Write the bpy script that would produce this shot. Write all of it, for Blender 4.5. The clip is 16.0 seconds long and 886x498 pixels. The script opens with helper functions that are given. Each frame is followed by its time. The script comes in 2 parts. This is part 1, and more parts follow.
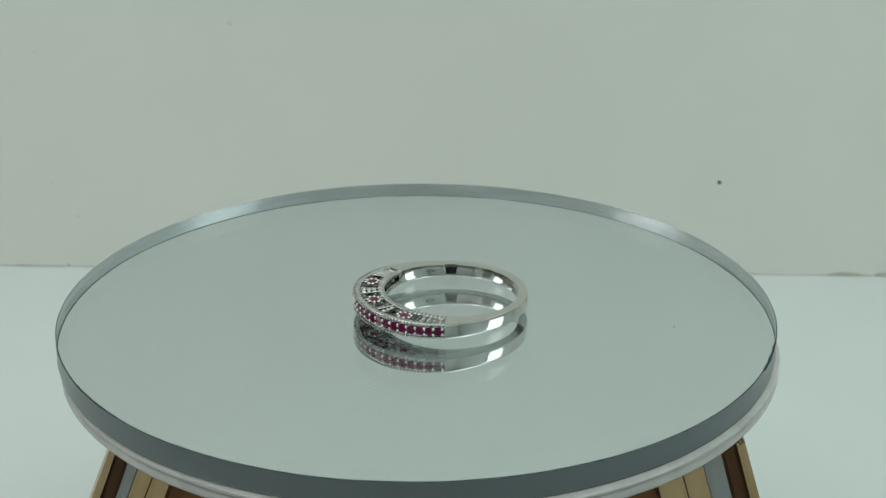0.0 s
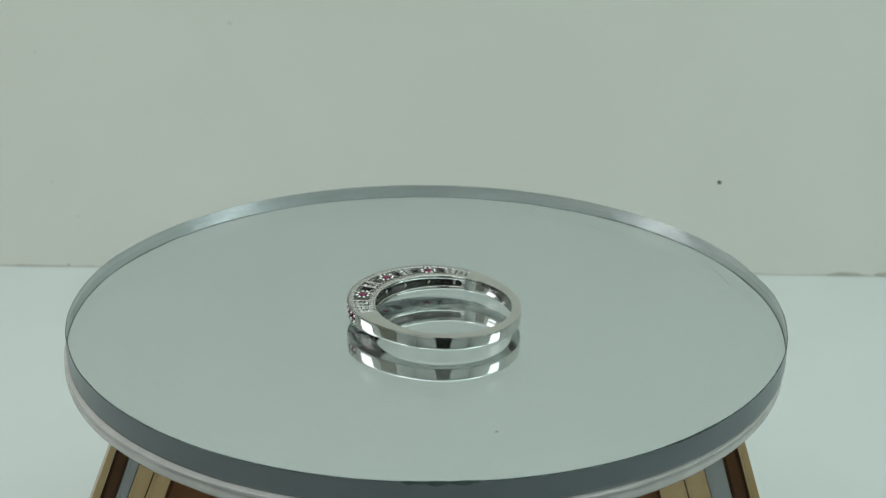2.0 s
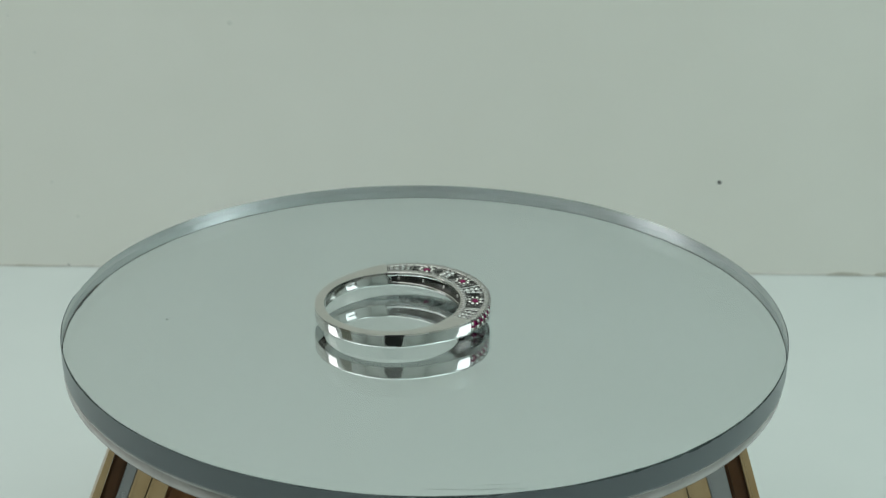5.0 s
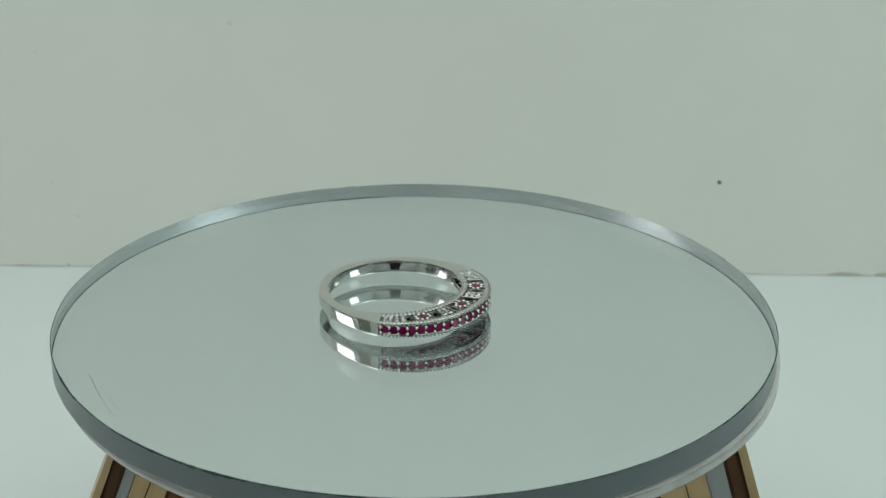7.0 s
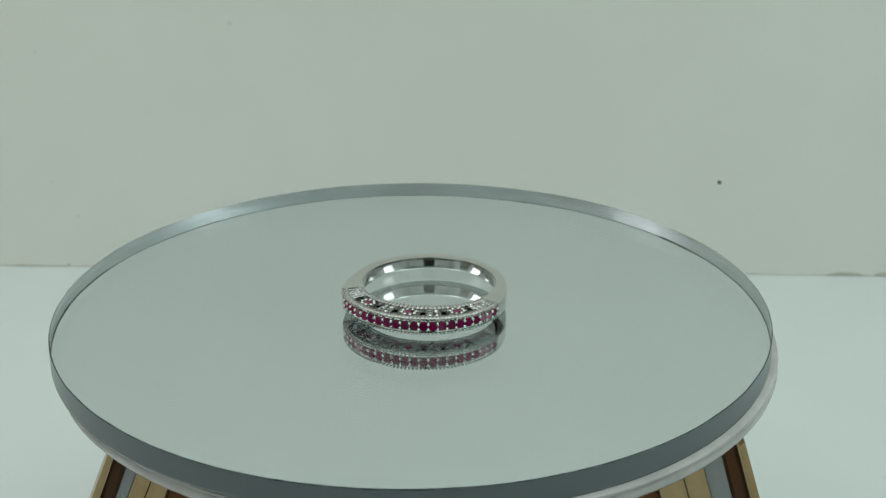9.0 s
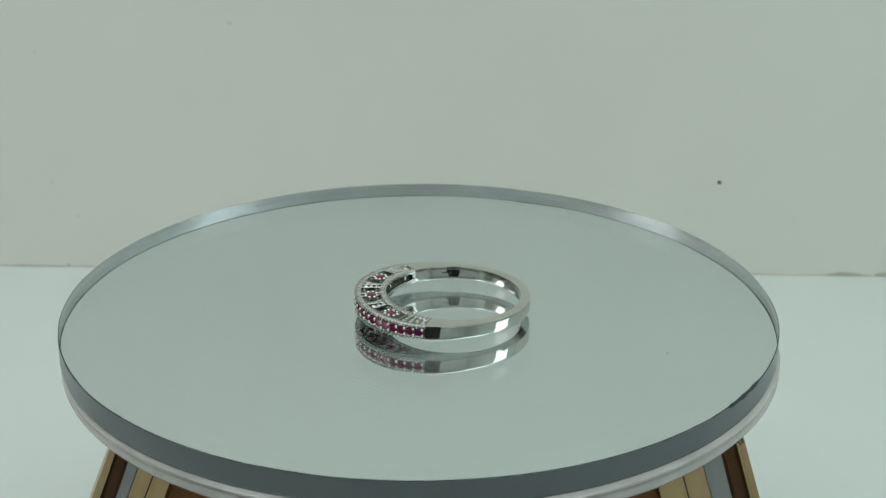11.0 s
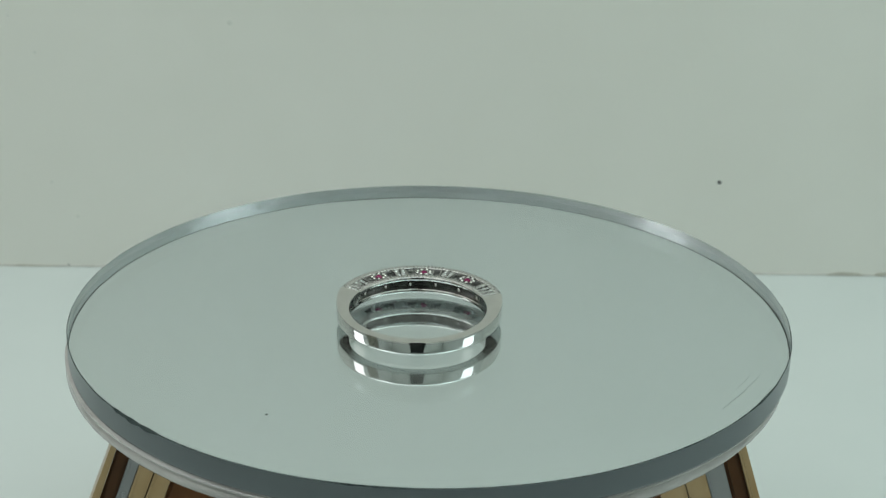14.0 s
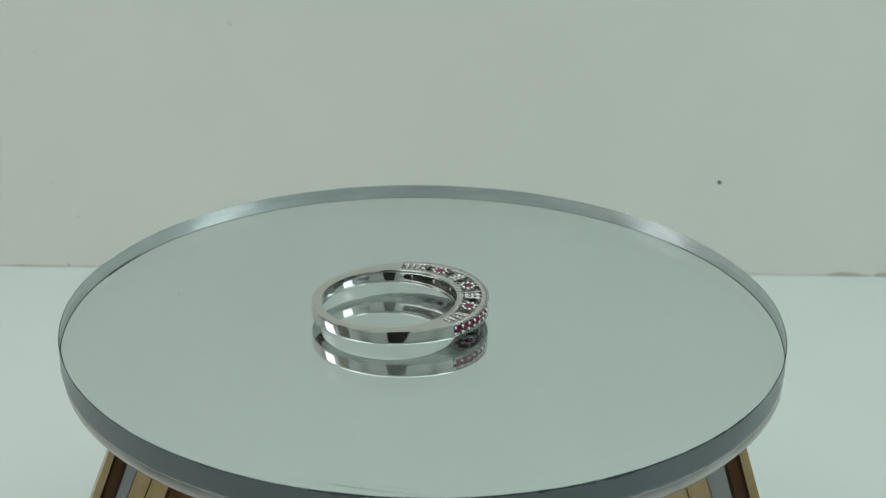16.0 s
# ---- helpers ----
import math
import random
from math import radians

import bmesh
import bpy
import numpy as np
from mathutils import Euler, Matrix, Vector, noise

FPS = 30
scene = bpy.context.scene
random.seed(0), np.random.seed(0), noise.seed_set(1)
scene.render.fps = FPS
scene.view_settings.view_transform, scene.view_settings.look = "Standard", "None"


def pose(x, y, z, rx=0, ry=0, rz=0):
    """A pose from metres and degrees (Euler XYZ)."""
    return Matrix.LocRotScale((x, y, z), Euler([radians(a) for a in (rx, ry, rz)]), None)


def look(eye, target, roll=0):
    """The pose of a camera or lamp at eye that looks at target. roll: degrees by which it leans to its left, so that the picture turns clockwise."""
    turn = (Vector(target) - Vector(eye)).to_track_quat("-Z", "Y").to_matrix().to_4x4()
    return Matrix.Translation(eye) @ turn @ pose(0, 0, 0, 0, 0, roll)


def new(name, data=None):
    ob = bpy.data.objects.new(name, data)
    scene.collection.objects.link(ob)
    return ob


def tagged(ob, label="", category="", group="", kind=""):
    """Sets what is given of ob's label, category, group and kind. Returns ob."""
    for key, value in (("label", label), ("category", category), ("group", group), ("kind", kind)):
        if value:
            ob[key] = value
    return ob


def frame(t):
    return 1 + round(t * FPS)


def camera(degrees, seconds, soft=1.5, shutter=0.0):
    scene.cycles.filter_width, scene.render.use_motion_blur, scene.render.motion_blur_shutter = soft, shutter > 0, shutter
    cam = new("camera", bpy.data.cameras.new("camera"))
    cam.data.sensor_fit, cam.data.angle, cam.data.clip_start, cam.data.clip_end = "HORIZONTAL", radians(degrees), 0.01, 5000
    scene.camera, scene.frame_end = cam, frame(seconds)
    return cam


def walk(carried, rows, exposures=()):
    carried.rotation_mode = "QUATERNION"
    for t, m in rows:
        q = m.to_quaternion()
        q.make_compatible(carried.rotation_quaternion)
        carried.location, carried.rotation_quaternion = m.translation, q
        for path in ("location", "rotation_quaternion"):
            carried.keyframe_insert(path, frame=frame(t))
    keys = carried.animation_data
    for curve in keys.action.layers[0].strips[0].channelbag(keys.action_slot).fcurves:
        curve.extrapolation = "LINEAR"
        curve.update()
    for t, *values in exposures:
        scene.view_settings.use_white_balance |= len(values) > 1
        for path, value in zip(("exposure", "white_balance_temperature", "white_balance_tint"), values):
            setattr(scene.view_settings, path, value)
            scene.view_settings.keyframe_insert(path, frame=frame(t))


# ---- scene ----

MM = 0.001

# ---- camera ----
cam = camera(29.33, 16.0, soft=1.4)
EYE = (0.0, -0.21092, 0.09570)
cam.data.dof.use_dof, cam.data.dof.focus_distance, cam.data.dof.aperture_fstop = True, 0.218, 82.0
VIEW = look(EYE, (0.002601, -0.026065, 0.019401), 0.486)
walk(cam, [(0.0, VIEW), (16.0, VIEW)], exposures=[(0.0, 0.0), (16.0, 0.0)])

# ---- the turntable's turn, shared by all that rides on it ----
SPIN = math.degrees(0.5934)          # degrees a second, clockwise from above
LEAN = pose(0, 0, 0, math.degrees(-0.0063), math.degrees(-0.0074), 0)


def ride(local, lean=LEAN):
    """Rows for a thing that turns with the turntable, at the pose local on it."""
    return [(i / 10, pose(0, 0, 0, 0, 0, -SPIN * i / 10) @ lean @ local) for i in range(161)]


# ---- light ----
world = bpy.data.worlds.new("world")
scene.world = world
world.use_nodes = True
world.node_tree.nodes["Background"].inputs[0].default_value = (0.80, 0.88, 0.84, 1)
world.node_tree.nodes["Background"].inputs[1].default_value = 0.1


def area_lamp(name, m, sx, sy, watts, colour):
    data = bpy.data.lights.new(name, "AREA")
    data.shape, data.size, data.size_y, data.energy, data.color = "RECTANGLE", sx, sy, watts, colour
    ob = new(name, data)
    ob.matrix_world = m
    return ob


LAMP_LEFT = look((-0.36, 0.03, 0.20), (0, 0, 0.02))
LAMP_RIGHT = look((0.36, -0.07, 0.20), (0, 0, 0.02))
FILL_LEFT = look((-0.25, -0.13, 0.555), (-0.25, -0.129, 0.0))
FILL_RIGHT = look((0.25, -0.13, 0.555), (0.25, -0.129, 0.0))
area_lamp("softbox_light", LAMP_LEFT, 0.13, 0.13, 0.155, (0.97, 0.99, 0.97))
area_lamp("softbox_light", LAMP_RIGHT, 0.13, 0.13, 0.155, (0.87, 1.0, 0.98))
# added unseen fill from above, in two halves to tint left and right apart
area_lamp("added_ceiling_fill", FILL_LEFT, 0.50, 0.46, 1.335, (0.955, 1.0, 1.0))
area_lamp("added_ceiling_fill", FILL_RIGHT, 0.50, 0.46, 1.335, (0.82, 1.0, 0.98))


# ---- materials ----
def material(name):
    mat = bpy.data.materials.new(name)
    mat.use_nodes = True
    nt = mat.node_tree
    return mat, nt, nt.nodes["Principled BSDF"]


def node(nt, kind, **values):
    n = nt.nodes.new(kind)
    for key, value in values.items():
        n.inputs[key].default_value = value
    return n


def noise_tex(nt, scale, detail=4.0, rough=0.6):
    co = nt.nodes.new("ShaderNodeTexCoord")
    n = node(nt, "ShaderNodeTexNoise", Scale=scale, Detail=detail, Roughness=rough)
    nt.links.new(co.outputs["Object"], n.inputs["Vector"])
    return n.outputs["Fac"]


def blend(nt, fac, a, b, lo=0.3, hi=0.7):
    """A colour between a and b, by fac between lo and hi."""
    ramp = nt.nodes.new("ShaderNodeValToRGB")
    ramp.color_ramp.elements[0].position, ramp.color_ramp.elements[0].color = lo, (*a, 1)
    ramp.color_ramp.elements[1].position, ramp.color_ramp.elements[1].color = hi, (*b, 1)
    nt.links.new(fac, ramp.inputs["Fac"])
    return ramp.outputs["Color"]


def bump(nt, bsdf, fac, strength, distance):
    b = node(nt, "ShaderNodeBump", Strength=strength, Distance=distance)
    nt.links.new(fac, b.inputs["Height"])
    nt.links.new(b.outputs["Normal"], bsdf.inputs["Normal"])


def painted(name, a, b, rough=0.6, scale=9.0, grain=900.0, relief=0.00006):
    mat, nt, p = material(name)
    nt.links.new(blend(nt, noise_tex(nt, scale), a, b), p.inputs["Base Color"])
    p.inputs["Roughness"].default_value = rough
    bump(nt, p, noise_tex(nt, grain, 3.0), 0.35, relief)
    return mat


def metal(name, a, b, rough, scale=300.0, spread=0.05, relief=0.0, grain=0.0):
    mat, nt, p = material(name)
    fac = noise_tex(nt, scale)
    nt.links.new(blend(nt, fac, a, b), p.inputs["Base Color"])
    nt.links.new(blend(nt, fac, (rough - spread,) * 3, (rough + spread,) * 3), p.inputs["Roughness"])
    p.inputs["Metallic"].default_value = 1.0
    if relief:
        bump(nt, p, noise_tex(nt, grain or scale * 6, 3.0), 0.4, relief)
    return mat


WALL = painted("white_wall_board", (0.74, 0.74, 0.68), (0.79, 0.79, 0.74))
TABLE = painted("white_table_laminate", (0.58, 0.625, 0.61), (0.63, 0.67, 0.655), rough=0.45, relief=0.00002)
TENT = painted("white_tent_cloth", (0.72, 0.74, 0.71), (0.78, 0.80, 0.77), rough=0.8)
# dirt line and shadow of the open joint, both put into one colour
SEAM = painted("dirt_and_shadow_seam", (0.50, 0.49, 0.45), (0.67, 0.66, 0.61), rough=0.8, scale=60.0)
DIRT = painted("brown_dirt", (0.36, 0.35, 0.30), (0.53, 0.52, 0.46), rough=0.9, scale=500.0)
SPECK = painted("dark_speck", (0.05, 0.05, 0.05), (0.09, 0.09, 0.085), rough=0.7, scale=2000.0)
FAINT = painted("faint_grey_mark", (0.66, 0.67, 0.62), (0.71, 0.72, 0.67), rough=0.7, scale=800.0)
SILVER = metal("polished_white_gold", (0.595, 0.58, 0.558), (0.655, 0.638, 0.615), 0.06, 500.0, 0.02, 0.00006, 430.0)
BEADED = metal("beaded_white_gold", (0.27, 0.265, 0.256), (0.47, 0.46, 0.445), 0.20, 2600.0, 0.06)
# stone channel: the hollow's darkness is put into the metal's colour
DARK_METAL = metal("dark_recess_metal", (0.08, 0.08, 0.076), (0.25, 0.25, 0.24), 0.30, 1500.0, 0.1, 0.00002)
# inner slot of the head: the recess's shade is put into this dark colour
LINER = metal("shade_dark_inner_white_gold", (0.055, 0.054, 0.051), (0.115, 0.113, 0.108), 0.22, 700.0, 0.05, 0.00005)
# sunk floors of the head's sides, dull, with recess shade in the colour
DULL = metal("recess_dark_white_gold", (0.045, 0.045, 0.043), (0.15, 0.15, 0.144), 0.34, 2500.0, 0.1, 0.00003)
MIRROR = metal("silvered_backing", (0.76, 0.805, 0.825), (0.77, 0.815, 0.835), 0.005, 20.0, 0.003)
GOLD = metal("brushed_gold_trim", (0.36, 0.24, 0.122), (0.47, 0.34, 0.20), 0.38, 120.0, 0.08, 0.00003)
BROWN = painted("dark_brown_wood", (0.075, 0.030, 0.009), (0.13, 0.054, 0.017), rough=0.5, scale=60.0)
RED_BROWN = painted("red_brown_wood", (0.13, 0.048, 0.013), (0.20, 0.08, 0.025), rough=0.5, scale=60.0)
for wood in (BROWN, RED_BROWN):
    wood.node_tree.nodes["Principled BSDF"].inputs["Specular IOR Level"].default_value = 0.2
GREY_BAR = metal("grey_steel_strip", (0.235, 0.235, 0.237), (0.30, 0.30, 0.302), 0.35, 90.0, 0.08)
CARD = painted("brown_cardboard", (0.25, 0.235, 0.19), (0.31, 0.295, 0.24), rough=0.8, scale=40.0)
SCRATCH = painted("scuffed_acrylic", (0.50, 0.56, 0.55), (0.62, 0.68, 0.66), rough=0.6, scale=300.0)
BLACK = painted("black_plastic", (0.008, 0.008, 0.008), (0.02, 0.02, 0.02), rough=0.5, scale=200.0, grain=3000.0)


def glass(name, colour, rough, ior=1.49, grain=0.0, clear=1.0):
    mat, nt, p = material(name)
    p.inputs["Base Color"].default_value = (*colour, 1)
    p.inputs["Roughness"].default_value = rough
    p.inputs["IOR"].default_value = ior
    p.inputs["Transmission Weight"].default_value = clear
    if grain:
        bump(nt, p, noise_tex(nt, 700.0, 4.0), grain, 0.0001)
    return mat


CLEAR = glass("clear_acrylic", (0.958, 0.985, 0.985), 0.0, 1.40)
RIM = glass("sawn_acrylic_rim", (0.235, 0.28, 0.30), 0.28, grain=0.10, clear=0.60)
CHIP = painted("chipped_acrylic_edge", (0.018, 0.028, 0.028), (0.055, 0.072, 0.07), rough=0.6, scale=200.0)
CHIP.node_tree.nodes["Principled BSDF"].inputs["Specular IOR Level"].default_value = 0.12
DUST = painted("grey_dust", (0.36, 0.40, 0.385), (0.44, 0.48, 0.465), rough=0.8, scale=900.0)
SCORE = painted("scored_acrylic", (0.24, 0.28, 0.27), (0.36, 0.40, 0.385), rough=0.6, scale=300.0)
MILKY = glass("milky_acrylic", (0.58, 0.565, 0.545), 0.10, grain=0.08, clear=0.25)
milk = MILKY.node_tree
milk.links.new(blend(milk, noise_tex(milk, 85.0, 5.0, 0.65), (0.50, 0.482, 0.462), (0.68, 0.655, 0.635), 0.34, 0.64),
               milk.nodes["Principled BSDF"].inputs["Base Color"])


def gem(name, colour, transmission, ior, rough=0.03):
    mat, nt, p = material(name)
    info = nt.nodes.new("ShaderNodeObjectInfo")
    nt.links.new(blend(nt, info.outputs["Random"], tuple(c * 0.7 for c in colour), tuple(min(1, c * 1.25) for c in colour), 0, 1),
                 p.inputs["Base Color"])
    p.inputs["Roughness"].default_value = rough
    p.inputs["IOR"].default_value = ior
    p.inputs["Transmission Weight"].default_value = transmission
    return mat


RUBY = gem("ruby", (0.20, 0.006, 0.068), 0.15, 1.77)
RUBY.node_tree.nodes["Principled BSDF"].inputs["Specular IOR Level"].default_value = 0.18
DIAMOND = gem("diamond", (0.42, 0.43, 0.415), 0.0, 2.4, 0.10)
DIAMOND.node_tree.nodes["Principled BSDF"].inputs["Metallic"].default_value = 0.8


# ---- mesh helpers ----
def part(name, bm, mat, parent=None, label=""):
    me = bpy.data.meshes.new(name)
    bm.to_mesh(me)
    bm.free()
    me.materials.append(mat)
    ob = new(name, me)
    if parent is not None:
        ob.parent = parent
    if label:
        ob["label"] = label
    return ob


def share(name, ob, m, parent):
    """Another piece on the same mesh, at the pose m in its parent's space."""
    other = new(name, ob.data)
    other.parent = parent
    other.matrix_basis = m
    return other


def empty(name, m=None):
    ob = new(name)
    ob.empty_display_size = 0.01
    if m is not None:
        ob.matrix_world = m
    return ob


def box(bm, x0, x1, y0, y1, z0, z1):
    v = [bm.verts.new((x, y, z)) for z in (z0, z1) for x, y in ((x0, y0), (x1, y0), (x1, y1), (x0, y1))]
    for f in ((3, 2, 1, 0), (4, 5, 6, 7), (0, 1, 5, 4), (1, 2, 6, 5), (2, 3, 7, 6), (3, 0, 4, 7)):
        bm.faces.new([v[i] for i in f])
    return v


def bevelled(bm, width, segments=2):
    bmesh.ops.bevel(bm, geom=list(bm.edges), offset=width, segments=segments, affect="EDGES", clamp_overlap=True)


def smooth(bm, limit=40):
    """Smooth faces, with edges sharper than limit degrees kept hard."""
    for f in bm.faces:
        f.smooth = True
    bm.normal_update()
    for e in bm.edges:
        e.smooth = len(e.link_faces) == 2 and e.calc_face_angle(0) <= radians(limit)


def spin(bm, profile, steps=160):
    """A closed solid of revolution round z, from a list of (radius, z) that starts and ends on the axis."""
    rings = []
    for r, z in profile:
        if r == 0:
            rings.append([bm.verts.new((0, 0, z))])
        else:
            rings.append([bm.verts.new((r * math.cos(a), r * math.sin(a), z)) for a in (2 * math.pi * i / steps for i in range(steps))])
    for a, b in zip(rings, rings[1:]):
        for i in range(steps):
            j = (i + 1) % steps
            if len(a) == 1:
                bm.faces.new((a[0], b[i], b[j]))
            elif len(b) == 1:
                bm.faces.new((a[i], b[0], a[j]))
            else:
                bm.faces.new((a[i], b[i], b[j], a[j]))
    bmesh.ops.recalc_face_normals(bm, faces=bm.faces)


# ---- setting ----
TABLE_Z = -0.060
WALL_TURN = -1.25


def structure(name, x0, x1, y0, y1, z0, z1, mat, label, category, m=None):
    bm = bmesh.new()
    box(bm, x0, x1, y0, y1, z0, z1)
    ob = part(name, bm, mat)
    if m is not None:
        ob.matrix_world = m
    return tagged(ob, label, category, "", "structure")


BACK = pose(0, 0.1531, 0, 0, 0, WALL_TURN)
structure("table_top", -0.60, 0.60, -0.75, 0.21, TABLE_Z - 0.03, TABLE_Z, TABLE, "white laminate table top under the turntable", "table")
structure("wall_back", -0.60, 0.60, 0.0, 0.012, TABLE_Z, 0.56, WALL, "off-white backdrop board with a few specks", "wall", BACK)
structure("wall_left", -0.54, -0.528, -0.72, 0.16, TABLE_Z, 0.56, TENT, "white cloth side of the light tent", "wall")
structure("wall_right", 0.528, 0.54, -0.72, 0.16, TABLE_Z, 0.56, TENT, "white cloth side of the light tent", "wall")
structure("wall_front", -0.528, 0.528, -0.72, -0.708, TABLE_Z, 0.56, TENT, "white cloth front of the light tent", "wall")
structure("ceiling", -0.54, 0.54, -0.72, 0.18, 0.562, 0.574, TENT, "white cloth top of the light tent", "ceiling")


# ---- seam and specks on the backdrop ----
def seam():
    bm = bmesh.new()
    rng = random.Random(3)
    n = 240
    rows = []
    for i in range(n + 1):
        x = -0.20 + 0.40 * i / n
        w = 0.0002 + 0.0002 * rng.random()
        rows.append([bm.verts.new((x, -w, TABLE_Z + 0.0001)), bm.verts.new((x, -0.6 * w, TABLE_Z + w)), bm.verts.new((x, 0.0005, TABLE_Z + 1.5 * w))])
    for a, b in zip(rows, rows[1:]):
        for k in (0, 1):
            bm.faces.new((a[k], b[k], b[k + 1], a[k + 1]))
    ob = part("trim", bm, SEAM)
    ob.matrix_world = BACK
    tagged(ob, "dirty joint between backdrop and table, its gap's shadow in the colour", "joint", "", "structure")


seam()


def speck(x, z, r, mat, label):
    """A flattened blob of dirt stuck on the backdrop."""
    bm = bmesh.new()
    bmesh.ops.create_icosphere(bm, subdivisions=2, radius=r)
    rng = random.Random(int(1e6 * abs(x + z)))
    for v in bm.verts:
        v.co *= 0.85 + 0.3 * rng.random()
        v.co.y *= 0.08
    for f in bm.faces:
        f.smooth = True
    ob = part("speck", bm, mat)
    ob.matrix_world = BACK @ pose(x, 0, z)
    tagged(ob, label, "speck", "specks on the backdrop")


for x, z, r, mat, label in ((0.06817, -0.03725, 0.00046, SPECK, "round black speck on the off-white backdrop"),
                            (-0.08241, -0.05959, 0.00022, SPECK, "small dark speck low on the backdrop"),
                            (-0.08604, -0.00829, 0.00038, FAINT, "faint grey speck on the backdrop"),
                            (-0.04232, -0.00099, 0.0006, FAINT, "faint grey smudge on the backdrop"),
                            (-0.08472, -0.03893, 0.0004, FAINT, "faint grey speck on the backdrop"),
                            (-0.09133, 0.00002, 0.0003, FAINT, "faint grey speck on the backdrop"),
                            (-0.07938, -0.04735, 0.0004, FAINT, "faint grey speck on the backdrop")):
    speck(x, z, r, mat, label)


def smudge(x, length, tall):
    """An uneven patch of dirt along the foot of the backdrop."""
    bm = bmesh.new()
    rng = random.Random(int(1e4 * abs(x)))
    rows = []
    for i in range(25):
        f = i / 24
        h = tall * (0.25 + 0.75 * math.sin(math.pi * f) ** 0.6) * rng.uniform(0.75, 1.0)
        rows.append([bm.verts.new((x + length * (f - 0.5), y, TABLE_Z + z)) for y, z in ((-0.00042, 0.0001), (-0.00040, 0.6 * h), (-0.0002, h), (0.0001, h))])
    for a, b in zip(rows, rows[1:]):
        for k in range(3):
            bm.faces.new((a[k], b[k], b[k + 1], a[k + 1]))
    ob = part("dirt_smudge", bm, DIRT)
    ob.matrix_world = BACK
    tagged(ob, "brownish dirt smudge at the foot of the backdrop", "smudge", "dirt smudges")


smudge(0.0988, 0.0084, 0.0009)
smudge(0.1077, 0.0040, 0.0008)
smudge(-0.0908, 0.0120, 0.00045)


# ---- softbox lamps and filming camera, which the ring mirrors; added ceiling fill panels ----
def softbox(m):
    thing = empty("softbox_lamp", m)
    bm = bmesh.new()
    for x0, x1, y0, y1 in ((-0.072, 0.072, 0.0665, 0.072), (-0.072, 0.072, -0.072, -0.0665), (-0.072, -0.0665, -0.0665, 0.0665), (0.0665, 0.072, -0.0665, 0.0665)):
        box(bm, x0, x1, y0, y1, -0.006, 0.03)
    part("rim", bm, BLACK, thing)
    bm = bmesh.new()
    box(bm, -0.072, 0.072, -0.072, 0.072, 0.030, 0.034)
    part("back", bm, BLACK, thing)
    bm = bmesh.new()
    bmesh.ops.create_cone(bm, cap_ends=True, segments=16, radius1=0.006, radius2=0.006, depth=0.17, matrix=pose(0, 0, 0.118))
    part("arm", bm, BLACK, thing)
    tagged(thing, "square softbox lamp with black housing beside the turntable", "lamp", "softbox lamps")
    return thing


softbox(LAMP_LEFT)
softbox(LAMP_RIGHT)


def added_panel(m):
    """The frame round an added, unseen fill lamp under the tent's top."""
    thing = empty("added_ceiling_panel", m)
    for x0, x1, y0, y1 in ((-0.2495, 0.2495, 0.231, 0.239), (-0.2495, 0.2495, -0.239, -0.231)):
        bm = bmesh.new()
        box(bm, x0, x1, y0, y1, -0.004, 0.006)
        bevelled(bm, 0.001, 1)
        part("frame_bar", bm, TENT, thing)
    bm = bmesh.new()
    box(bm, -0.2495, 0.2495, -0.230, 0.230, 0.003, 0.006)
    part("back", bm, TENT, thing)
    tagged(thing, "unseen flat white fill panel added under the tent top", "ceiling lamp", "ceiling panel lamps")


added_panel(FILL_LEFT)
added_panel(FILL_RIGHT)


def carton():
    bm = bmesh.new()
    box(bm, -0.05, 0.05, -0.02, 0.02, 0, 0.26)
    bevelled(bm, 0.0015, 1)
    ob = part("cardboard_box", bm, CARD)
    ob.matrix_world = pose(-0.304, -0.129, TABLE_Z, 0, 0, -67)
    tagged(ob, "tall brown cardboard box standing on the table", "box")


carton()


def filming_camera():
    thing = empty("video_camera", VIEW)
    bm = bmesh.new()
    v = box(bm, -0.052, 0.052, -0.050, 0.060, 0.020, 0.075)
    for q in v:
        if q.co.y > 0:
            q.co.x *= 0.55
    bevelled(bm, 0.005)
    part("body", bm, BLACK, thing)
    bm = bmesh.new()
    bmesh.ops.create_cone(bm, cap_ends=True, segments=40, radius1=0.030, radius2=0.030, depth=0.016, matrix=pose(0, 0, 0.0115))
    part("lens_barrel", bm, BLACK, thing)
    bm = bmesh.new()
    v = box(bm, -0.046, 0.046, -0.31, -0.245, TABLE_Z, 0.078)
    for q in v[:4]:
        q.co.x *= 1.25
    bevelled(bm, 0.004)
    bm.transform(VIEW.inverted())
    part("support", bm, BLACK, thing)
    tagged(thing, "black video camera facing the turntable", "camera")


filming_camera()


# ---- turntable ----
DISC_R, DISC_T = 0.04865, 0.00320
STEPS = 900
DISC_AT = pose(-0.000504, 0.001190, 0)
PLATE_T, PLATE_GAP = 0.0025, 0.00025


def edge_wear(deg, place):
    """Depth of the bevel on the disc's upper edge: fine teeth everywhere, long chips at a few places."""
    depth = 0.070 + 0.04 * noise.noise(place * 120)
    for at, half, deep in ((-20.3, 5.6, 0.34), (113, 13, 0.13), (133, 20, 0.08), (84, 6, 0.10), (17, 9, 0.08), (-150, 14, 0.07)):
        f = abs((deg - at + 180) % 360 - 180) / half
        if f < 1:
            depth += deep * (1 - f ** 4)
    return max(0.012, depth * (1 + 0.75 * noise.noise(place * 900))) * MM


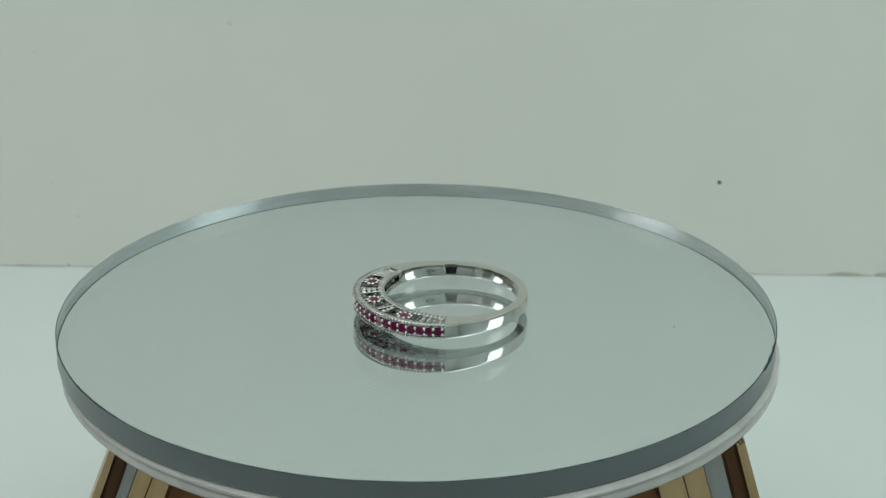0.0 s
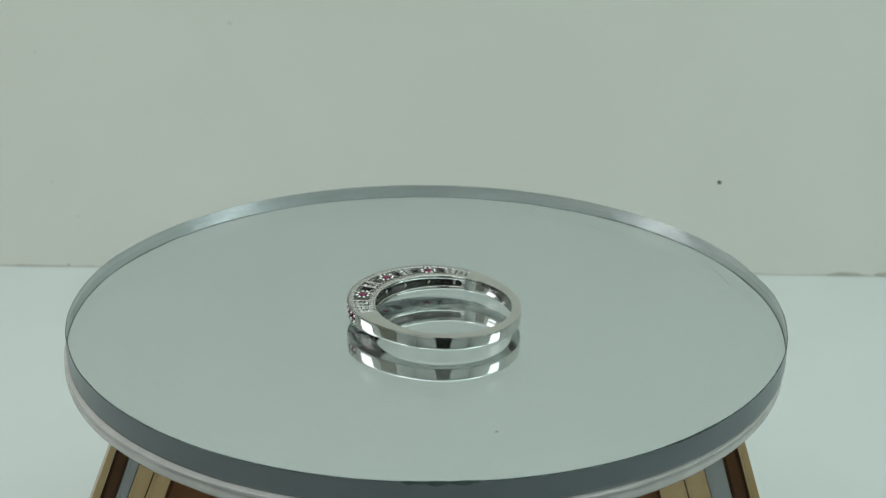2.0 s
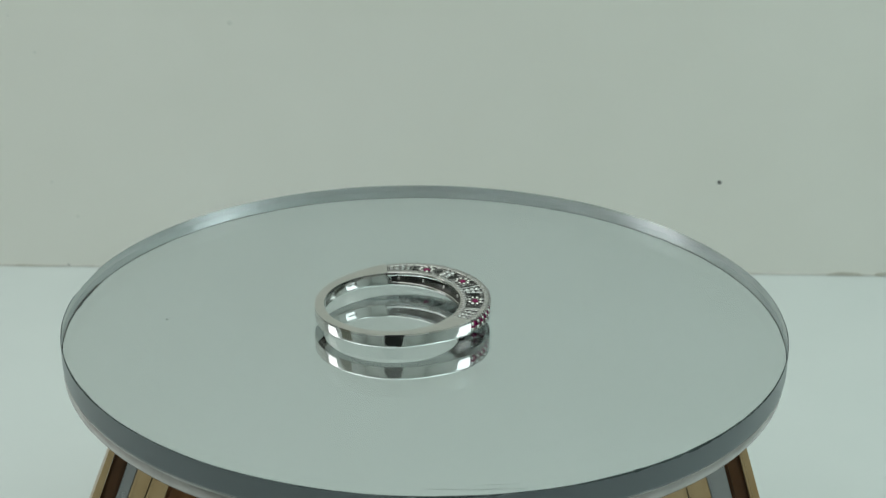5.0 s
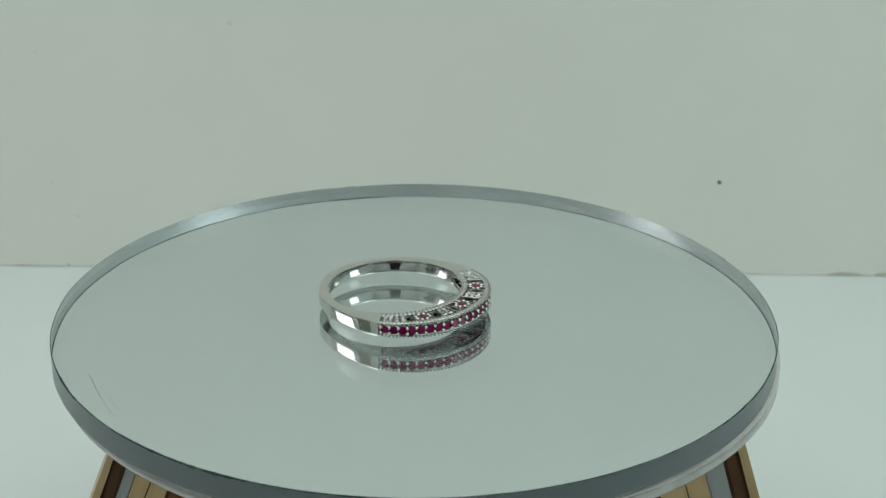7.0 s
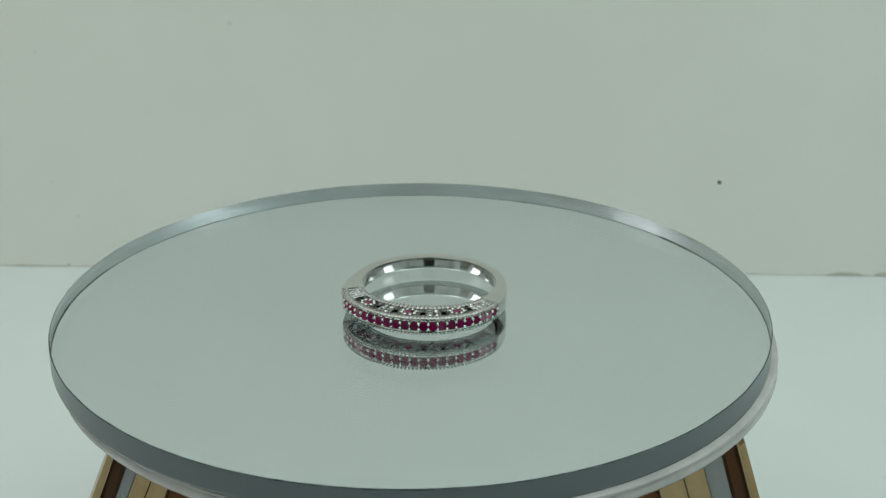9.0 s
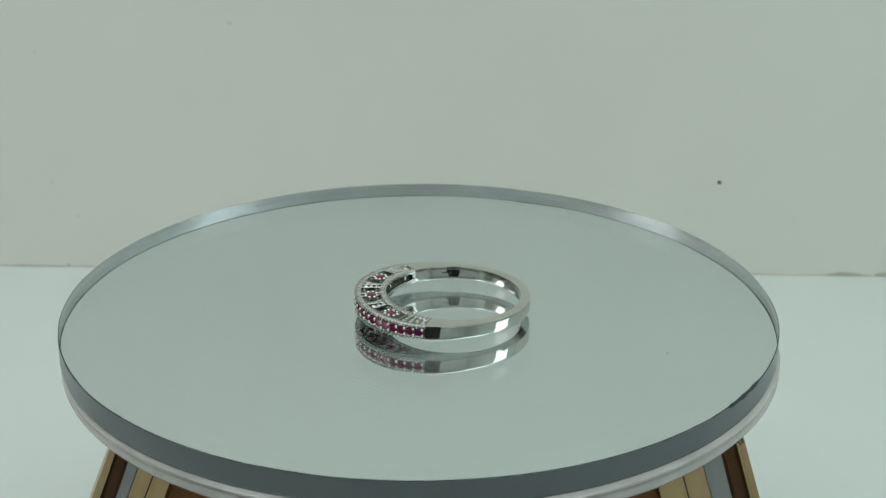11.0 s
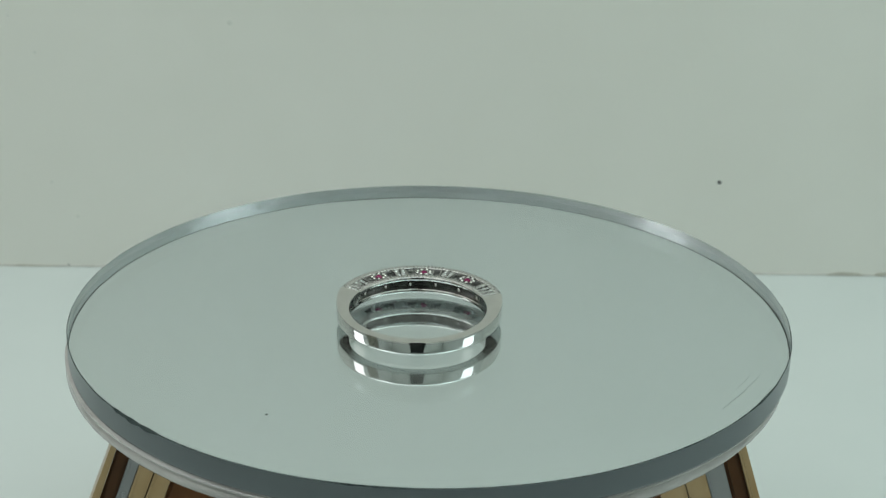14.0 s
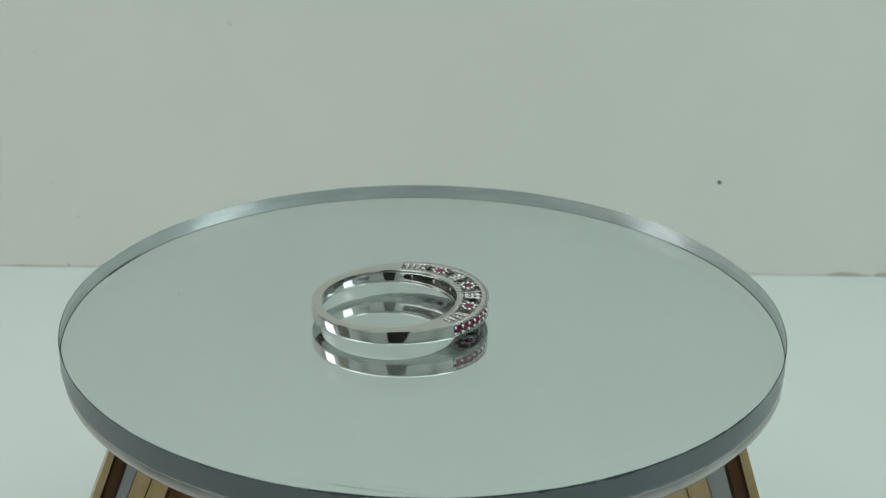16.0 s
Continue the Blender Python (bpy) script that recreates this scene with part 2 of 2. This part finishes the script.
def mirror_disc():
    thing = empty("mirror_disc")
    bm = bmesh.new()
    t = DISC_T
    spin(bm, [(0, 0), (DISC_R - 0.00004, 0), (DISC_R, -0.00004), (DISC_R, -t), (0, -t)], STEPS)
    # hand-sawn waviness of the rim
    for v in bm.verts:
        r = math.hypot(v.co.x, v.co.y)
        if r > 0.9 * DISC_R:
            k = 1 + 0.0011 * noise.noise(Vector((v.co.x, v.co.y, v.co.z * 3)) * 260) + 0.0012 * noise.noise(Vector((v.co.x, v.co.y, 0)) * 70)
            if v.co.z > -0.001:             # worn bevel along the upper edge, deeper where it is chipped
                chip = edge_wear(math.degrees(math.atan2(v.co.y, v.co.x)), Vector((v.co.x, v.co.y, 1)))
                if v.co.z < 0:
                    v.co.z = -chip
                else:
                    k *= 1 - (0.00004 + 0.45 * chip) / DISC_R
            v.co.x *= k
            v.co.y *= k
    for e in bm.edges:                  # hard edges all round; only the rim is smooth
        e.smooth = abs(e.verts[0].co.z - e.verts[1].co.z) > 0.5 * t
    # top, bevel, rim and silvered underside
    slab = part("slab", bm, CLEAR, thing, "thick clear acrylic disc with a sawn rim")
    slab.data.materials.append(RIM)
    slab.data.materials.append(CHIP)
    slab.data.materials.append(MIRROR)
    for f in slab.data.polygons:
        f.material_index = (0, 2, 1, 3)[f.index // STEPS]
        f.use_smooth = f.material_index == 1
    bm = bmesh.new()
    spin(bm, [(0, -t - 0.00002), (DISC_R - 0.00006, -t - 0.00002), (DISC_R - 0.00006, -t - 0.00022), (0, -t - 0.00022)], 200)
    part("backing", bm, GREY_BAR, thing, "grey painted backing")
    # scores and spots in the silvering, seen through the acrylic
    rng = random.Random(5)
    for r, a0, a1, w, mat in ((44.75, 79, 91, 0.075, SCORE), (44.1, 85, 95, 0.03, SCRATCH), (45.3, 88, 96, 0.035, SCORE)):
        bm = bmesh.new()
        rows = []
        for i in range(21):
            a = radians(a0 + (a1 - a0) * i / 20)
            k = w * math.sin(math.pi * (i + 0.3) / 20.6) * rng.uniform(0.4, 1.0)
            rows.append([bm.verts.new(((r + d + 0.2 * math.sin(0.25 * (i - 10))) * MM * math.cos(a), (r + d + 0.2 * math.sin(0.25 * (i - 10))) * MM * math.sin(a), 0.00002 - t)) for d in (-k, k)])
        for p, q in zip(rows, rows[1:]):
            bm.faces.new((p[0], p[1], q[1], q[0]))
        part("scratch", bm, mat, thing, "faint scuff in the silvering near the rim")
    for x, y, r in ((34.7, -5.2, 0.24), (-18.6, 17.8, 0.10), (1.6, 15.6, 0.09)):
        bm = bmesh.new()
        bmesh.ops.create_icosphere(bm, subdivisions=1, radius=r * MM)
        for v in bm.verts:
            v.co *= rng.uniform(0.7, 1.3)
            v.co.z = abs(v.co.z) * 0.1
        bm.transform(Matrix.Translation((x * MM, y * MM, 0.00002 - t)))
        part("spot", bm, DUST, thing, "grey spot in the silvering")
    return tagged(thing, "round mirrored acrylic disc, clear with a rough grey rim", "turntable disc")


disc = mirror_disc()


def plate():
    thing = empty("turntable_plate")
    bm = bmesh.new()
    z0, z1 = -DISC_T - PLATE_GAP, -DISC_T - PLATE_GAP - PLATE_T
    spin(bm, [(0, z0), (0.0481, z0), (0.0486, z0 - 0.0003), (0.0486, z0 - 0.0006), (0.0483, z0 - 0.0008), (0.0486, z0 - 0.0012), (0.0486, z1 + 0.0007), (0.0482, z1 + 0.0002), (0.0474, z1), (0, z1)], 320)
    for v in bm.verts:                  # cast unevenly: the edge swells and sags
        if math.hypot(v.co.x, v.co.y) > 0.04:
            a = noise.noise(Vector((v.co.x, v.co.y, 2 * v.co.z)) * 55)
            b = noise.noise(Vector((v.co.x, v.co.y, 6 * v.co.z)) * 190)
            v.co.x *= 1 + 0.0030 * a + 0.0012 * b
            v.co.y *= 1 + 0.0030 * a + 0.0012 * b
            if v.co.z < z0 - 0.0005:
                v.co.z += 0.00022 * a + 0.00012 * b
    smooth(bm, 50)
    part("rim_plate", bm, MILKY, thing)
    bm = bmesh.new()
    spin(bm, [(0, z1 - 0.00003), (0.018, z1 - 0.00003), (0.018, z1 - 0.0012), (0, z1 - 0.0012)], 96)
    part("hub", bm, TABLE, thing)
    return tagged(thing, "milky translucent turntable plate under the mirror disc", "turntable plate")


turn_plate = plate()

STAND_TOP = -DISC_T - PLATE_GAP - PLATE_T - 0.0005


def stand():
    """The splayed stand: panels and trims that run down to the table, front and back."""
    thing = empty("display_stand", pose(0, 0, TABLE_Z))
    zt = STAND_TOP - TABLE_Z
    span = zt / (0.060 - 0.006)

    def strip(name, a, b, fa, fb, y0, y1, mat):
        """A bar that is a to b wide at the top and fa to fb at the foot."""
        bm = bmesh.new()
        v = box(bm, 0, 1, y0, y1, 0, 1)
        xs = ((fa, fb), (fa + (a - fa) * span, fb + (b - fb) * span))
        for i, vert in enumerate(v):
            top = i // 4
            vert.co.x = xs[top][0 if vert.co.x == 0 else 1]
            vert.co.z = zt * top
        bevelled(bm, 0.0004, 2)
        smooth(bm, 50)
        return part(name, bm, mat, thing)

    mm = MM
    left = [-37.9, -37.1, -35.1, -33.6, -31.3, -28.8]
    lfoot = [-58.8, -56.7, -54.6, -53.6, -51.8, -49.4]
    right = [40.25, 39.1, 36.9, 34.3, 31.4, 27.9]
    rfoot = [56.9, 55.3, 52.8, 50.3, 47.2, 43.2]
    kinds = (("trim", GOLD, 0.0), ("side_panel", BROWN, 1.2), ("strip", GREY_BAR, 0.8), ("trim", GOLD, 0.2), ("trim", GOLD, 0.0))
    for s, xs, fs in ((-1, left, lfoot), (1, right, rfoot)):
        for k, (name, mat, back) in enumerate(kinds):
            gap = 0.08 if k in (3, 4) else 0.02
            a, b = sorted((xs[k], xs[k + 1]))
            fa, fb = sorted((fs[k], fs[k + 1]))
            strip(name, (a + gap) * mm, (b - gap) * mm, (fa + gap) * mm, (fb - gap) * mm, (-26.0 + back) * mm, 26 * mm - back * mm, mat)
    strip("front_panel", -28.75 * mm, 27.85 * mm, -49.3 * mm, 43.1 * mm, -24.6 * mm, -20.5 * mm, RED_BROWN)
    strip("back_panel", -28.75 * mm, 27.85 * mm, -49.3 * mm, 43.1 * mm, 20.5 * mm, 24.6 * mm, RED_BROWN)
    bm = bmesh.new()
    spin(bm, [(0, 0), (0.018, 0), (0.018, zt - 0.0010), (0, zt - 0.0010)], 64)
    part("bearing", bm, GREY_BAR, thing)
    return tagged(thing, "splayed dark wooden stand with gold trims on the white table", "stand")


stand()


# ---- the ring ----
R_IN = 9.18 * MM
HALF = 63.2
RING_AT = pose(0.0043303, 0.0016528, 0.00004, 0, 0, -158.14) @ pose(0.00015, 0, 0)


def outer(deg):
    """The ring's outer radius by the angle from the middle of its head."""
    a = abs((deg + 180) % 360 - 180)
    if a <= HALF:
        return (13.51 - 1.25 * (a / HALF) ** 2.4) * MM
    xs, ys = (63.2, 69, 76, 90, 110, 126, 150, 180), (12.26, 11.94, 11.58, 10.92, 10.55, 10.48, 10.52, 10.57)
    return float(np.mean([np.interp(a + d, xs, ys) for d in np.linspace(-1, 1, 9) * min(7.0, a - HALF)])) * MM


def levels(deg, r):
    """The heights of the ring's under and upper side: it is broadest across the head and lies tilted on head and shank."""
    a = abs((deg + 180) % 360 - 180)
    half = float(np.interp(a, (0, 25, 45, 62.5, 90, 135, 180), (1.22, 1.19, 1.10, 1.00, 0.92, 0.87, 0.84))) * MM
    middle = 0.84 * MM + 0.0173 * (r * math.cos(radians(deg)) + 10.59 * MM)
    return middle - half, middle + half


def polar(deg, r, z):
    a = radians(deg)
    return r * math.cos(a), r * math.sin(a), z


def sweep(bm, a0, a1, steps, section, flip=False):
    """Sweep section(deg) -> list of (r, z) round the ring, closed and capped."""
    rows = []
    for i in range(steps + 1):
        deg = a0 + (a1 - a0) * i / steps
        rows.append([bm.verts.new(polar(deg, r, z)) for r, z in section(deg)])
    n = len(rows[0])
    for a, b in zip(rows, rows[1:]):
        for k in range(n):
            j = (k + 1) % n
            bm.faces.new((a[k], b[k], b[j], a[j]))
    bm.faces.new(rows[0])
    bm.faces.new(rows[-1][::-1])
    bmesh.ops.recalc_face_normals(bm, faces=bm.faces)


def shank_section(deg):
    ro = outer(deg)
    low, h = levels(deg, ro)
    c = 0.05 * MM
    pts = [(R_IN + c, low), (ro - c, low)]
    for k in range(7):                      # slightly domed outer face
        f = k / 6
        pts.append((ro - 0.02 * MM + 0.026 * MM * (1 - (2 * f - 1) ** 2), low + c + (h - low - 2 * c) * f))
    pts += [(ro - c, h), (R_IN + c, h)]
    for k in range(5):
        f = 1 - k / 4
        pts.append((R_IN + 0.03 * MM - 0.04 * MM * (1 - (2 * f - 1) ** 2), low + c + (h - low - 2 * c) * f))
    return pts


def bead_mesh(r, squash=1.0):
    bm = bmesh.new()
    bmesh.ops.create_uvsphere(bm, u_segments=8, v_segments=5, radius=r)
    for v in bm.verts:
        v.co.x *= squash
    for f in bm.faces:
        f.smooth = True
    return bm


def stone_mesh(w, h, d, sides=4, table=0.55):
    """A faceted stone, its table towards +x: w across, h high, d deep."""
    bm = bmesh.new()
    n = 8
    loops = []
    for k, (x, s) in enumerate(((-0.6 * d, 0.55), (0.0, 1.0), (0.15 * d, 0.98), (0.42 * d, table))):
        loop = []
        for i in range(n):
            a = 2 * math.pi * (i + 0.5) / n
            e = 1.0 if sides == 8 else (abs(math.cos(a)) ** 4 + abs(math.sin(a)) ** 4) ** -0.25 * 0.98
            loop.append(bm.verts.new((x, 0.5 * w * s * e * math.cos(a), 0.5 * h * s * e * math.sin(a))))
        loops.append(loop)
    for a, b in zip(loops, loops[1:]):
        for i in range(n):
            j = (i + 1) % n
            bm.faces.new((a[i], a[j], b[j], b[i]))
    bm.faces.new(loops[-1])
    bm.faces.new(loops[0][::-1])
    bmesh.ops.recalc_face_normals(bm, faces=bm.faces)
    return bm


def joined_beads(spots, r):
    """Many small beads in one mesh."""
    bm = bmesh.new()
    for spot in spots:
        bmesh.ops.create_icosphere(bm, subdivisions=1, radius=r, matrix=Matrix.Translation(spot))
    for f in bm.faces:
        f.smooth = True
    return bm


def ring():
    thing = empty("ring")
    bm = bmesh.new()
    sweep(bm, HALF, 360 - HALF, 150, shank_section)
    smooth(bm, 28)
    part("shank", bm, SILVER, thing, "plain polished white metal shank")

    # rails of the head: outer and inner, above and below
    def rail(r0, r1, z0, z1, c=0.06 * MM, a0=-HALF, a1=HALF, steps=72):
        def section(deg):
            ro = outer(deg)
            a, b = (r0(ro), r1(ro))
            low, high = levels(deg, ro)
            lo, hi = (z0(low, high), z1(low, high))
            return [(a + c, lo), (b - c, lo), (b, lo + c), (b, hi - c), (b - c, hi), (a + c, hi), (a, hi - c), (a, lo + c)]
        m = bmesh.new()
        sweep(m, a0, a1, steps, section)
        smooth(m, 60)
        return m
    th = 0.58 * MM
    for z0, z1 in ((lambda l, h: l + 0.05 * MM, lambda l, h: l + th), (lambda l, h: h - th, lambda l, h: h - 0.05 * MM)):
        part("inner_rail", rail(lambda ro: R_IN, lambda ro: R_IN + 0.85 * MM, z0, z1), SILVER, thing)
    for z0, z1 in ((lambda l, h: l + 0.05 * MM, lambda l, h: l + 0.56 * MM), (lambda l, h: h - 0.56 * MM, lambda l, h: h - 0.05 * MM)):
        part("outer_rail", rail(lambda ro: ro - 0.95 * MM, lambda ro: ro - 0.24 * MM, z0, z1), SILVER, thing)
    # solid ends of the slot behind the stones, stepped to a rounded corner
    for sign in (-1, 1):
        for reach, trim in ((2.0, 0.0), (3.0, 0.62), (3.6, 0.82)):
            a0, a1 = sorted((sign * (HALF - reach), sign * HALF))
            for up in ((0, 1) if trim else (0,)):
                def lo(l, h):
                    return h - 0.5 * MM - (1 - trim) * (h - l - 1.0 * MM) if up else l + 0.5 * MM

                def hi(l, h):
                    return h - 0.5 * MM if up or not trim else l + 0.5 * MM + (1 - trim) * (h - l - 1.0 * MM)
                part("slot_end", rail(lambda ro: R_IN + 0.01 * MM, lambda ro: R_IN + 0.5 * MM, lo, hi, 0.02 * MM, a0, a1, 6), SILVER, thing)
    holes = (-43.5, -24.0, -9.6, 9.6, 24.0, 43.5)
    starts, ends = [-HALF] + [d + 1.6 for d in holes], [d - 1.6 for d in holes] + [HALF]
    for z0, z1 in ((lambda l, h: l + 0.28 * MM, lambda l, h: l + 0.39 * MM), (lambda l, h: h - 0.39 * MM, lambda l, h: h - 0.28 * MM)):
        part("side_plate", rail(lambda ro: R_IN + 0.83 * MM, lambda ro: 0.5 * (R_IN + ro) - 0.55 * MM, z0, z1, 0.02 * MM), DULL, thing)
        part("side_plate", rail(lambda ro: 0.5 * (R_IN + ro) + 0.50 * MM, lambda ro: ro - 0.93 * MM, z0, z1, 0.02 * MM), DULL, thing)
        for a0, a1 in zip(starts, ends):
            part("side_plate", rail(lambda ro: 0.5 * (R_IN + ro) - 0.55 * MM, lambda ro: 0.5 * (R_IN + ro) + 0.50 * MM, z0, z1, 0.02 * MM, a0, a1, 12), DULL, thing)
    part("stone_channel", rail(lambda ro: ro - 2.30 * MM, lambda ro: ro - 0.36 * MM, lambda l, h: l + 0.45 * MM, lambda l, h: h - 0.45 * MM), DARK_METAL, thing)

    part("liner", rail(lambda ro: R_IN + 0.38 * MM, lambda ro: R_IN + 0.55 * MM, lambda l, h: l + 0.39 * MM, lambda l, h: h - 0.39 * MM, 0.03 * MM), LINER, thing)

    # milled beading along the edges of the head; ribs across the rails
    spots, ribs = [], []
    n = 56
    for i in range(n + 1):
        deg = -HALF + 2 * HALF * i / n
        ro = outer(deg)
        low, high = levels(deg, ro)
        for z in (low + 0.20 * MM, high - 0.20 * MM):
            spots.append(polar(deg, ro - 0.11 * MM, z))
        for z in (low + 0.06 * MM, high - 0.06 * MM):
            ribs.append((deg, ro - 0.60 * MM, z, 0.42))
    for i in range(39):
        deg = -HALF + 2 * HALF * i / 38
        low, high = levels(deg, outer(deg))
        for z in (low + 0.06 * MM, high - 0.06 * MM):
            ribs.append((deg, R_IN + 0.58 * MM, z, 0.60))
    tagged(part("beading", joined_beads(spots, 0.185 * MM), BEADED, thing), kind="stuff")
    bm = bmesh.new()
    for deg, r, z, long in ribs:
        m = Matrix.Translation(polar(deg, r, z)) @ pose(0, 0, 0, 0, 0, deg) @ Matrix.Diagonal((long * MM, 0.17 * MM, (0.07 if long < 0.5 else 0.12) * MM, 1))
        bmesh.ops.create_icosphere(bm, subdivisions=1, radius=1.0, matrix=m)
    for f in bm.faces:
        f.smooth = True
    tagged(part("ribbing", bm, BEADED, thing), kind="stuff")

    # the row of rubies round the head and the bead prongs between them
    count = 23
    pitch = 123.4 / count
    ruby = prong = None
    for i in range(count):
        deg = pitch * (i - 0.5 * (count - 1))
        ro = outer(deg)
        low, high = levels(deg, ro)
        tall = (min(high - low, 2.26 * MM) - 0.86 * MM) / (1.65 * MM)
        m = pose(*polar(deg, ro - 0.34 * MM, 0.5 * (low + high)), 0, 0, deg) @ Matrix.Diagonal((1, 1, tall, 1))
        if ruby is None:
            ruby = part("ruby", stone_mesh(1.24 * MM, 1.65 * MM, 0.50 * MM, table=0.78), RUBY, thing, "small square red ruby")
            ruby.matrix_basis = m
        else:
            share("ruby", ruby, m, thing)
    for i in range(count + 1):
        deg = pitch * (i - 0.5 * count)
        ro = outer(deg)
        low, high = levels(deg, ro)
        off = min(0.40 * MM, 0.5 * (high - low) - 0.54 * MM)
        for z in (-off, off):
            m = pose(*polar(deg, ro - 0.06 * MM, 0.5 * (low + high) + z), 0, 0, deg)
            if prong is None:
                prong = part("prong", bead_mesh(0.24 * MM), SILVER, thing)
                prong.matrix_basis = m
            else:
                share("prong", prong, m, thing)

    # both sides of the head: three rubies in bead settings, blocks of small diamonds, radial bars
    accent = diamond = bar = small = None
    rng = random.Random(8)

    def mid(deg):
        return 0.5 * (R_IN + outer(deg)) - 0.05 * MM

    for side in (1, -1):
        def at(deg, r, sink):
            low, high = levels(deg, outer(deg))
            z = high - sink if side > 0 else low + sink
            return Matrix.Translation(polar(deg, r, z)) @ pose(0, 0, 0, 0, 0, deg)

        face = pose(0, 0, 0, 0, -90 * side, 0)
        for deg in (-33.5, 0, 33.5):
            home = at(deg, mid(deg), 0.20 * MM) @ face
            if accent is None:
                accent = setting = part("side_ruby", stone_mesh(0.95 * MM, 0.95 * MM, 0.5 * MM, 8), RUBY, thing, "small round ruby in the side")
                accent.matrix_basis = home
            else:
                setting = share("side_ruby", accent, home, thing)
            back = home.inverted()
            for k in range(8):
                a = 2 * math.pi * (k + 0.5) / 8
                r = mid(deg) + 0.80 * MM * math.cos(a)
                m = back @ at(deg + math.degrees(0.95 * MM * math.sin(a) / r), r, 0.20 * MM)
                if small is None:
                    small = part("bead", bead_mesh(0.25 * MM), SILVER, setting, "polished white metal bead")
                    small.matrix_basis = m
                else:
                    share("bead", small, m, setting)
            for s in (-1, 1):               # short bars that tie the setting to the rails
                for j in (-1, 1):
                    m = at(deg + s * 2.1, mid(deg) + j * 1.25 * MM, 0.20 * MM) @ Matrix.Diagonal((0.2, 1.4, 1, 1))
                    if bar is None:
                        b = bmesh.new()
                        box(b, -1.60 * MM, 1.60 * MM, -0.10 * MM, 0.10 * MM, -0.16 * MM, 0.16 * MM)
                        bevelled(b, 0.05 * MM, 1)
                        bar = part("bar", b, BEADED, thing)
                        bar.matrix_basis = m
                    else:
                        share("bar", bar, m, thing)
        for centre, width in ((-53.5, 4), (-16.8, 2), (16.8, 2), (53.5, 4)):
            gap = 4.2
            for k in range(width):
                d = centre + (k - (width - 1) / 2) * gap
                for j in (-1, 0, 1):
                    r = mid(d) + 0.74 * MM * j * (outer(d) - R_IN) / (4.4 * MM)
                    m = at(d, r, 0.20 * MM) @ pose(0, 0, 0, rng.uniform(-16, 16), rng.uniform(-16, 16), rng.uniform(0, 45)) @ face
                    if diamond is None:
                        diamond = part("diamond", stone_mesh(0.66 * MM, 0.66 * MM, 0.40 * MM, 8), DIAMOND, thing, "tiny white diamond")
                        diamond.matrix_basis = m
                    else:
                        share("diamond", diamond, m, thing)
            for k in range(width + 1):
                d = centre + (k - width / 2) * gap
                share("bar", bar, at(d + rng.uniform(-0.8, 0.8), mid(d), rng.uniform(0.16, 0.26) * MM) @ pose(0, 0, 0, 0, 0, rng.uniform(-9, 9)) @ Matrix.Diagonal(((outer(d) - R_IN - 1.6 * MM) / (3.2 * MM), 1, 1, 1)), thing)
    # fine granulation on the floor of both sides
    grains = []
    for side in (1, -1):
        for _ in range(330):
            d = rng.uniform(-HALF + 1, HALF - 1)
            r = rng.uniform(R_IN + 0.95 * MM, outer(d) - 1.05 * MM)
            if any(abs(d - hole) < 2.8 for hole in holes) and abs(r - 0.5 * (R_IN + outer(d))) < 0.62 * MM:
                continue
            low, high = levels(d, outer(d))
            grains.append(polar(d, r, high - 0.27 * MM if side > 0 else low + 0.27 * MM))
    tagged(part("granulation", joined_beads(grains, 0.13 * MM), BEADED, thing), kind="stuff")
    # backs of the settings, seen from within
    backs = None
    for i in range(6):
        deg = pitch * 4 * (i - 2.5)
        m = pose(*polar(deg, R_IN + 0.36 * MM, 0.5 * sum(levels(deg, outer(deg)))), 0, 0, deg)
        if backs is None:
            backs = part("setting_back", bead_mesh(0.27 * MM, 0.6), SILVER, thing)
            backs.matrix_basis = m
        else:
            share("setting_back", backs, m, thing)
    # stamped marks inside the shank: plain bars
    for deg in (97, -93):
        b = bmesh.new()
        for d, z, w, t in ((-4.2, 0.95, 0.16, 0.05), (-3.0, 1.02, 0.05, 0.13), (-1.4, 0.98, 0.06, 0.10), (-0.2, 1.10, 0.14, 0.04), (0.9, 0.97, 0.05, 0.12), (2.2, 1.04, 0.13, 0.05), (3.4, 0.98, 0.05, 0.11)):
            m = pose(*polar(deg + d, R_IN - 0.008 * MM, z * MM), 0, 0, deg + d)
            v = box(b, -0.02 * MM, 0.02 * MM, -w * MM, w * MM, -1.6 * t * MM, 1.6 * t * MM)
            for q in v:
                q.co = m @ q.co
        part("hallmark", b, DARK_METAL, thing, "small stamped hallmark bars")
    return tagged(thing, "white metal ring with small rubies, lying on the mirror disc", "ring")


band = ring()


# ---- what turns ----
def motions():
    walk(disc, ride(DISC_AT))
    walk(turn_plate, [(t, pose(0.00025, 0, 0) @ m) for t, m in ride(pose(-0.0003, 0.00045, 0))])
    walk(band, ride(RING_AT))


motions()
